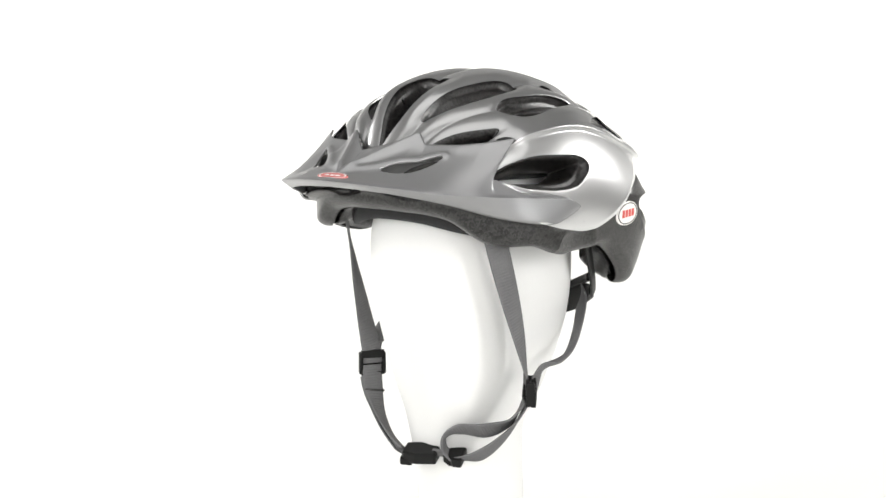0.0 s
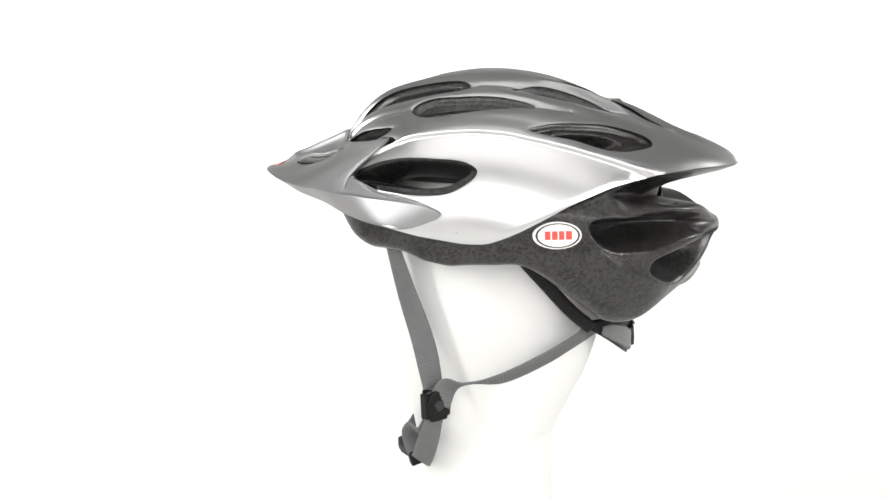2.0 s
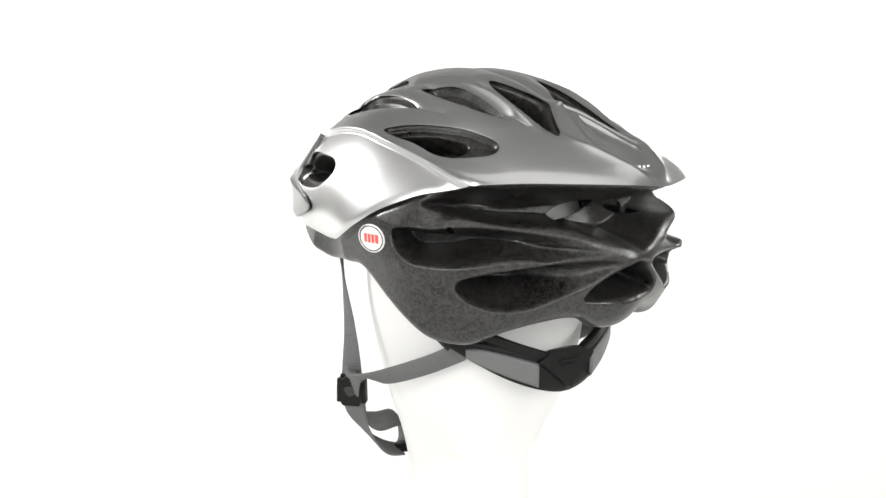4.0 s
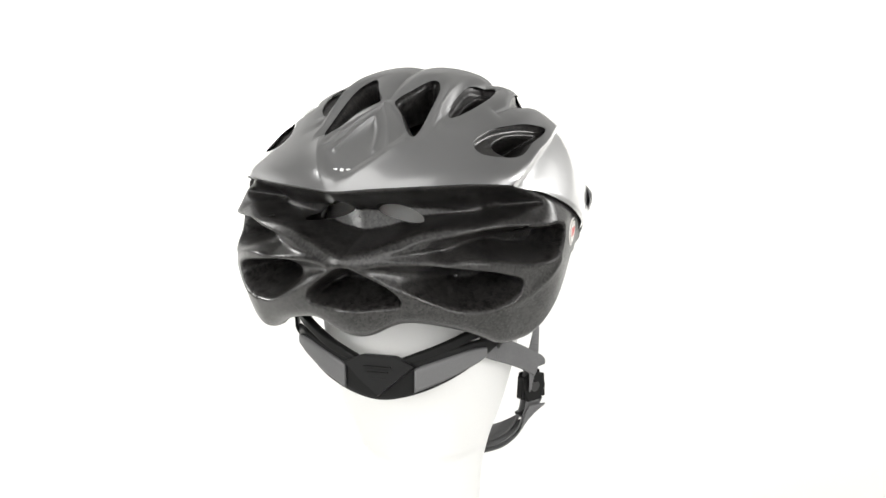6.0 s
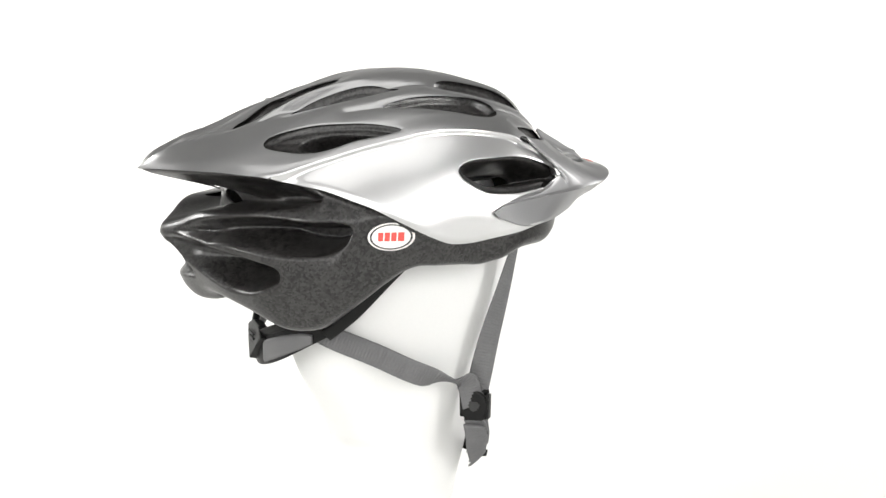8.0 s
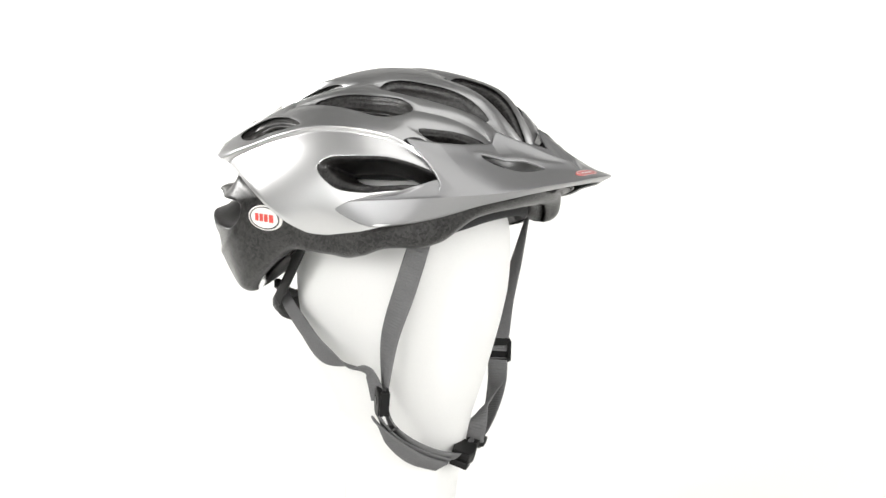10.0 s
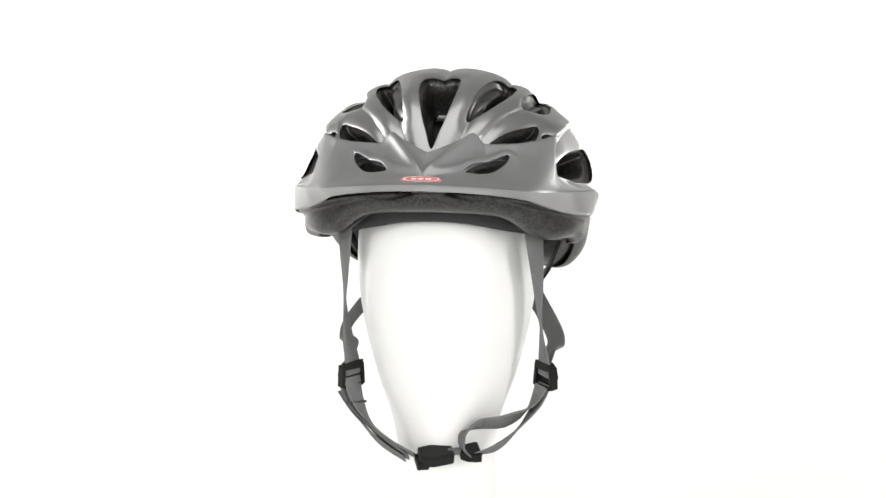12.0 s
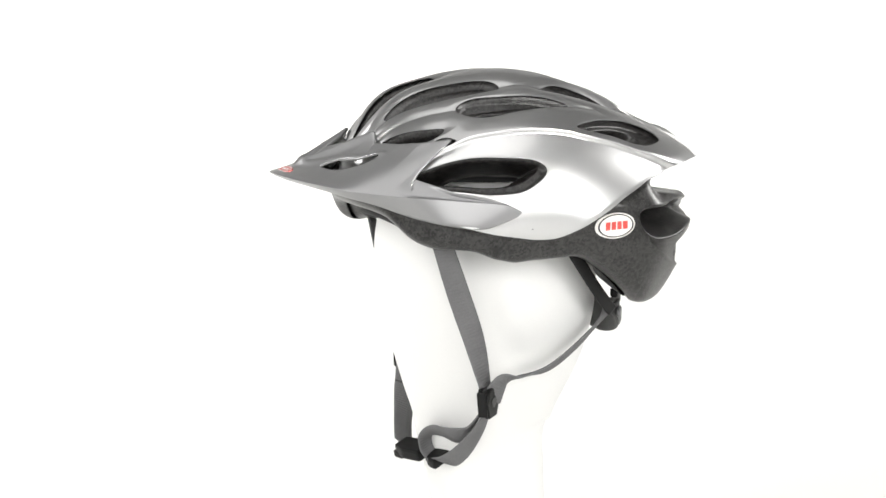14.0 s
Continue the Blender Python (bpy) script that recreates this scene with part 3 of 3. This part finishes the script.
ribbon("strap_loop", [(1, 62, -191), (5, 55, -204), (10, 40, -212), (14, 25, -213.5), (17, 15.5, -219), (16, 13.5, -227), (13, 17, -233)],
       [(0.77, 0.64, 0), (0.75, 0.3, 0.4), (0.6, -0.1, 0.8), (0.7, 0.1, 0.7), (0.8, 0.4, 0.3), (0.9, 0.4, 0), (0.9, 0.4, 0)], WIDE, helmet, WEB, "slack loop of grey nylon strap")

# chin buckle
ALONG, FACE = Vector((-12, 35, 0.5)), Vector((0.25, 0.09, 0.95))
buckle = block("chin_buckle", (19.0, -2, -233.5), (ALONG, FACE.cross(ALONG)), (22, 15, 7.5), PLASTIC, helmet, "black plastic side-release chin buckle", 1.5,
               [(-1, -0.75), (-0.2, -1), (1, -0.7), (1, 0.7), (-0.2, 1), (-1, 0.75)])
block("clip", (12.2, 18.5, -233), (ALONG, FACE.cross(ALONG)), (13, 14.5, 6.0), PLASTIC, buckle, "", 1.4, [(-1, -0.5), (-0.2, -0.6), (0.1, -1), (1, -1), (1, 1), (0.1, 1), (-0.2, 0.6), (-1, 0.5)])
block("prong", (15.5, 9, -231.5), (ALONG, FACE.cross(ALONG)), (9, 3.2, 4.0), GREYPLASTIC, buckle, "", 0.8)
block("strap_bar", (21.5, -10.5, -237), (ALONG, FACE.cross(ALONG)), (8, 12, 5.0), PLASTIC, buckle, "", 1.4)


# ---- rear cradle ----
def band(name, path, upper, lower, mat, parent, label="", thick=2.2, n=8):
    """An upright curved band: path in plan, and the heights of its two edges along it."""
    p, hi, lo = spline(path, n), spline([(h, 0) for h in upper], n)[:, 0], spline([(h, 0) for h in lower], n)[:, 0]
    tan = np.gradient(p, axis=0)
    tan /= np.linalg.norm(tan, axis=1)[:, None]
    nrm = np.stack([tan[:, 1], -tan[:, 0]], 1)
    k, rows = 8, []
    for j in range(k):
        a = j / (k - 1)
        z = hi * (1 - a) + lo * a
        rows.append(np.c_[p, z])
    ring = [np.c_[r[:, :2] + nrm * thick / 2 * (1 if 0 < j < k - 1 else 0.4), r[:, 2]] for j, r in enumerate(rows)] + [np.c_[r[:, :2] - nrm * thick / 2 * (1 if 0 < k - 1 - j < k - 1 else 0.4), r[:, 2]] for j, r in enumerate(rows[::-1])]
    g = np.stack(ring, 1)
    m = g.shape[1]
    faces = [(i * m + j, i * m + (j + 1) % m, (i + 1) * m + (j + 1) % m, (i + 1) * m + j) for i in range(len(p) - 1) for j in range(m)]
    faces += [tuple(range(m))[::-1], tuple((len(p) - 1) * m + j for j in range(m))]
    return mesh_ob(name, place(g.reshape(-1, 3)), faces, mat, parent, label)


cradle_path = [(-87, 56), (-97, 48), (-107, 34), (-113, 17), (-115, 0), (-113, -17), (-107, -34), (-97, -48), (-87, -56)]
cradle = band("rear_cradle", cradle_path, [-137, -137, -140, -144, -147, -144, -140, -137, -137], [-142, -149, -158, -165, -168, -165, -158, -149, -142], PLASTIC, helmet, "black plastic head cradle with grey side panels")
for s in (1, -1):
    band("side_panel", [(-95, 52.5 * s), (-100.5, 46.5 * s), (-108.8, 33 * s), (-114.6, 19 * s)][::s], [-141, -141, -145, -150][::s], [-146, -150, -157, -163][::s], GREYPLASTIC, cradle, "grey panel", 2.4)
    band("upper_arm", [(-92, 52 * s), (-99, 45 * s), (-108, 30 * s), (-114, 12 * s)][::s], [-128, -131, -138, -145][::s], [-134, -137, -144, -150][::s], PLASTIC, cradle, "", 4.5)
    ribbon("cradle_strap", [(-42, 77 * s, -92), (-58, 70 * s, -110), (-74, 64 * s, -128), (-88, 57 * s, -141)], [(0.6, 0, -0.6)] * 4, 7.5, helmet, PLASTIC, "black plastic strap to the rear cradle", 1.6, ribs=False)
block("dial", (-115.5, 0, -155), ((0, 1, 0), (0.2, 0, 1)), (40, 22, 6), PLASTIC, cradle, "ribbed black centre piece", 1.2, [(-1, 0.55), (-0.5, -0.2), (0, -1), (0.5, -0.2), (1, 0.55), (0.45, 1), (-0.45, 1)])
for k in range(4):
    block("rib", (-118.8 + k * 0.3, 0, -149.5 - 3 * k), ((0, 1, 0), (0, 0, 1)), (15 - 3 * k, 0.9, 1.2), PLASTIC, cradle, "", 0.3)

# brow padding inside the front rim
band("brow_pad", [(20, 54), (36, 36), (43, 18), (45, 0), (43, -18), (36, -36), (20, -54)], [-72] * 7, [-93, -88, -84, -83, -84, -88, -93], DARKMATT, helmet, "dark brow padding", 5.0)

# dark cap added between the head and the foam, hides the white crown
def build_cap():
    k, rows = 72, [(-29, 4, 3), (-30, 22, 19), (-36, 44, 38), (-46, 58, 49), (-57, 65.5, 54.5), (-60, 65, 54)]
    z = spline(rows, 5)
    verts = [(-31 + a * math.cos(j * math.tau / k), b * math.sin(j * math.tau / k), h) for h, a, b in z for j in range(k)]
    faces = [(i * k + j, i * k + (j + 1) % k, (i + 1) * k + (j + 1) % k, (i + 1) * k + j) for i in range(len(z) - 1) for j in range(k)] + [tuple(range(k))]
    ob = mesh_ob("dark_cap", place(verts), faces, DARKMATT, helmet, "dark cap over the crown of the head form")
    mod = ob.modifiers.new("thickness", "SOLIDIFY")
    mod.thickness, mod.offset = 0.0015, 1.0


build_cap()

# small pale print on the tail
for k, wd in ((-3.2, 1.0), (-1.5, 2.0), (0, 1.6), (1.5, 2.0), (3.2, 1.0)):
    p0 = on_shell(at_angle(-75.5, k * 1.15, 150), 2.7)
    block("printed_mark", p0, ((0, 1, 0), (0.6, 0, 1)), (wd, 2.2 if wd > 1.5 else 0.9, 0.4), PRINT, helmet, "", 0)


# ---- head form ----
def build_head():
    rows = [  # height, middle, half length, half width
        (-34, -31, 6, 5), (-36, -31, 24, 20), (-43, -31, 43, 36), (-54, -31, 56, 46), (-70, -31, 64, 52), (-95, -28.8, 69.7, 56.5), (-125, -29.3, 69.7, 57.5), (-150, -31, 66.5, 55),
        (-175, -31, 59.5, 50), (-195, -29.3, 51.8, 44.5), (-212, -28.2, 45.3, 38.5), (-230, -28.1, 41.9, 34), (-250, -31, 40, 32.5), (-280, -34, 38, 33), (-320, -35, 38, 33), (-352, -35, 42, 36), (-370, -35, 52, 46), (-381, -35, 60, 54), (-385, -35, 61, 55)]
    z = spline(rows, 6)
    k = 72
    verts = []
    for h, c, a, b in z:
        for j in range(k):
            t = j * math.tau / k
            ct, st = math.cos(t), math.sin(t)
            e = 1.0 if h < -215 else 0.8 if ct < 0 else 1.0
            verts.append((c + a * math.copysign(abs(ct) ** e, ct), b * math.copysign(abs(st) ** e, st), h))
    n = len(z)
    faces = [(i * k + j, i * k + (j + 1) % k, (i + 1) * k + (j + 1) % k, (i + 1) * k + j) for i in range(n - 1) for j in range(k)]
    faces += [tuple(range(k)), tuple((n - 1) * k + j for j in range(k))[::-1]]
    ob = mesh_ob("mannequin_head", place(verts, FLOOR), faces, HEADWHITE, None)
    return tagged(ob, "smooth featureless white head form on a slim neck", "mannequin head")


head = build_head()


# ---- studio ----
def build_sweep():
    prof = [(-0.9, 0.0), (1.75, 0.0)] + [(1.75 + 0.5 * math.sin(a), 0.5 - 0.5 * math.cos(a)) for a in np.linspace(0.05, math.pi / 2, 24)] + [(2.25, 0.66)]
    xs = (-2.6, 2.6)
    verts = [(x, y, z) for y, z in prof for x in xs]
    n = len(prof)
    faces = [(2 * i, 2 * i + 1, 2 * i + 3, 2 * i + 2) for i in range(n - 1)]
    return tagged(mesh_ob("backdrop", verts, faces, PAPER), "seamless white paper sweep", "backdrop", kind="structure")


build_sweep()


def slab(name, lo, hi, mat):
    bm = bmesh.new()
    bmesh.ops.create_cube(bm, size=1)
    for vert in bm.verts:
        vert.co = Vector([lo[k] + (vert.co[k] + 0.5) * (hi[k] - lo[k]) for k in range(3)])
    return tagged(part(name, bm, mat, None), "unseen grey surface added around the set", "studio", kind="structure")


# unseen room, added so that the shell reflects dull grey beyond the paper
slab("floor", (-2.8, -2.6, -0.15), (2.8, 2.5, -0.02), STUDIO)
slab("wall_north", (-2.8, 2.4, -0.02), (2.8, 2.5, 2.7), STUDIO)
slab("wall_south", (-2.8, -2.6, -0.02), (2.8, -2.5, 2.7), STUDIO)
slab("wall_east", (2.7, -2.5, -0.02), (2.8, 2.4, 2.7), STUDIO)
slab("wall_west", (-2.8, -2.5, -0.02), (-2.7, 2.4, 2.7), STUDIO)
slab("ceiling", (-2.8, -2.6, 2.7), (2.8, 2.5, 2.8), STUDIO)


# ---- the turn ----
def heading(t):
    """Degrees to which the helmet faces; one full turn takes 13 s, not quite evenly."""
    a = math.tau / 13
    return -90 + math.degrees(-a * (t - 11.85 + 0.01873) + (-0.04861) * math.sin(a * t) + (-0.07469) * math.cos(a * t) + (-0.00723) * math.sin(2 * a * t) + (-0.01111) * math.cos(2 * a * t))


def motions():
    for ob, height in ((helmet, (ROOT - FLOOR) * S / 1000), (head, 0.0)):
        rows = []
        for k in range(29):
            t = k * 0.5
            h = heading(t)
            off = Vector((0, 0.0015 * S if ob == helmet else 0.0005 * S)).to_3d()
            off.rotate(Euler((0, 0, radians(h))))
            rows.append((t, pose(off.x, off.y, height, 0, 0, h)))
        walk(ob, rows)


motions()
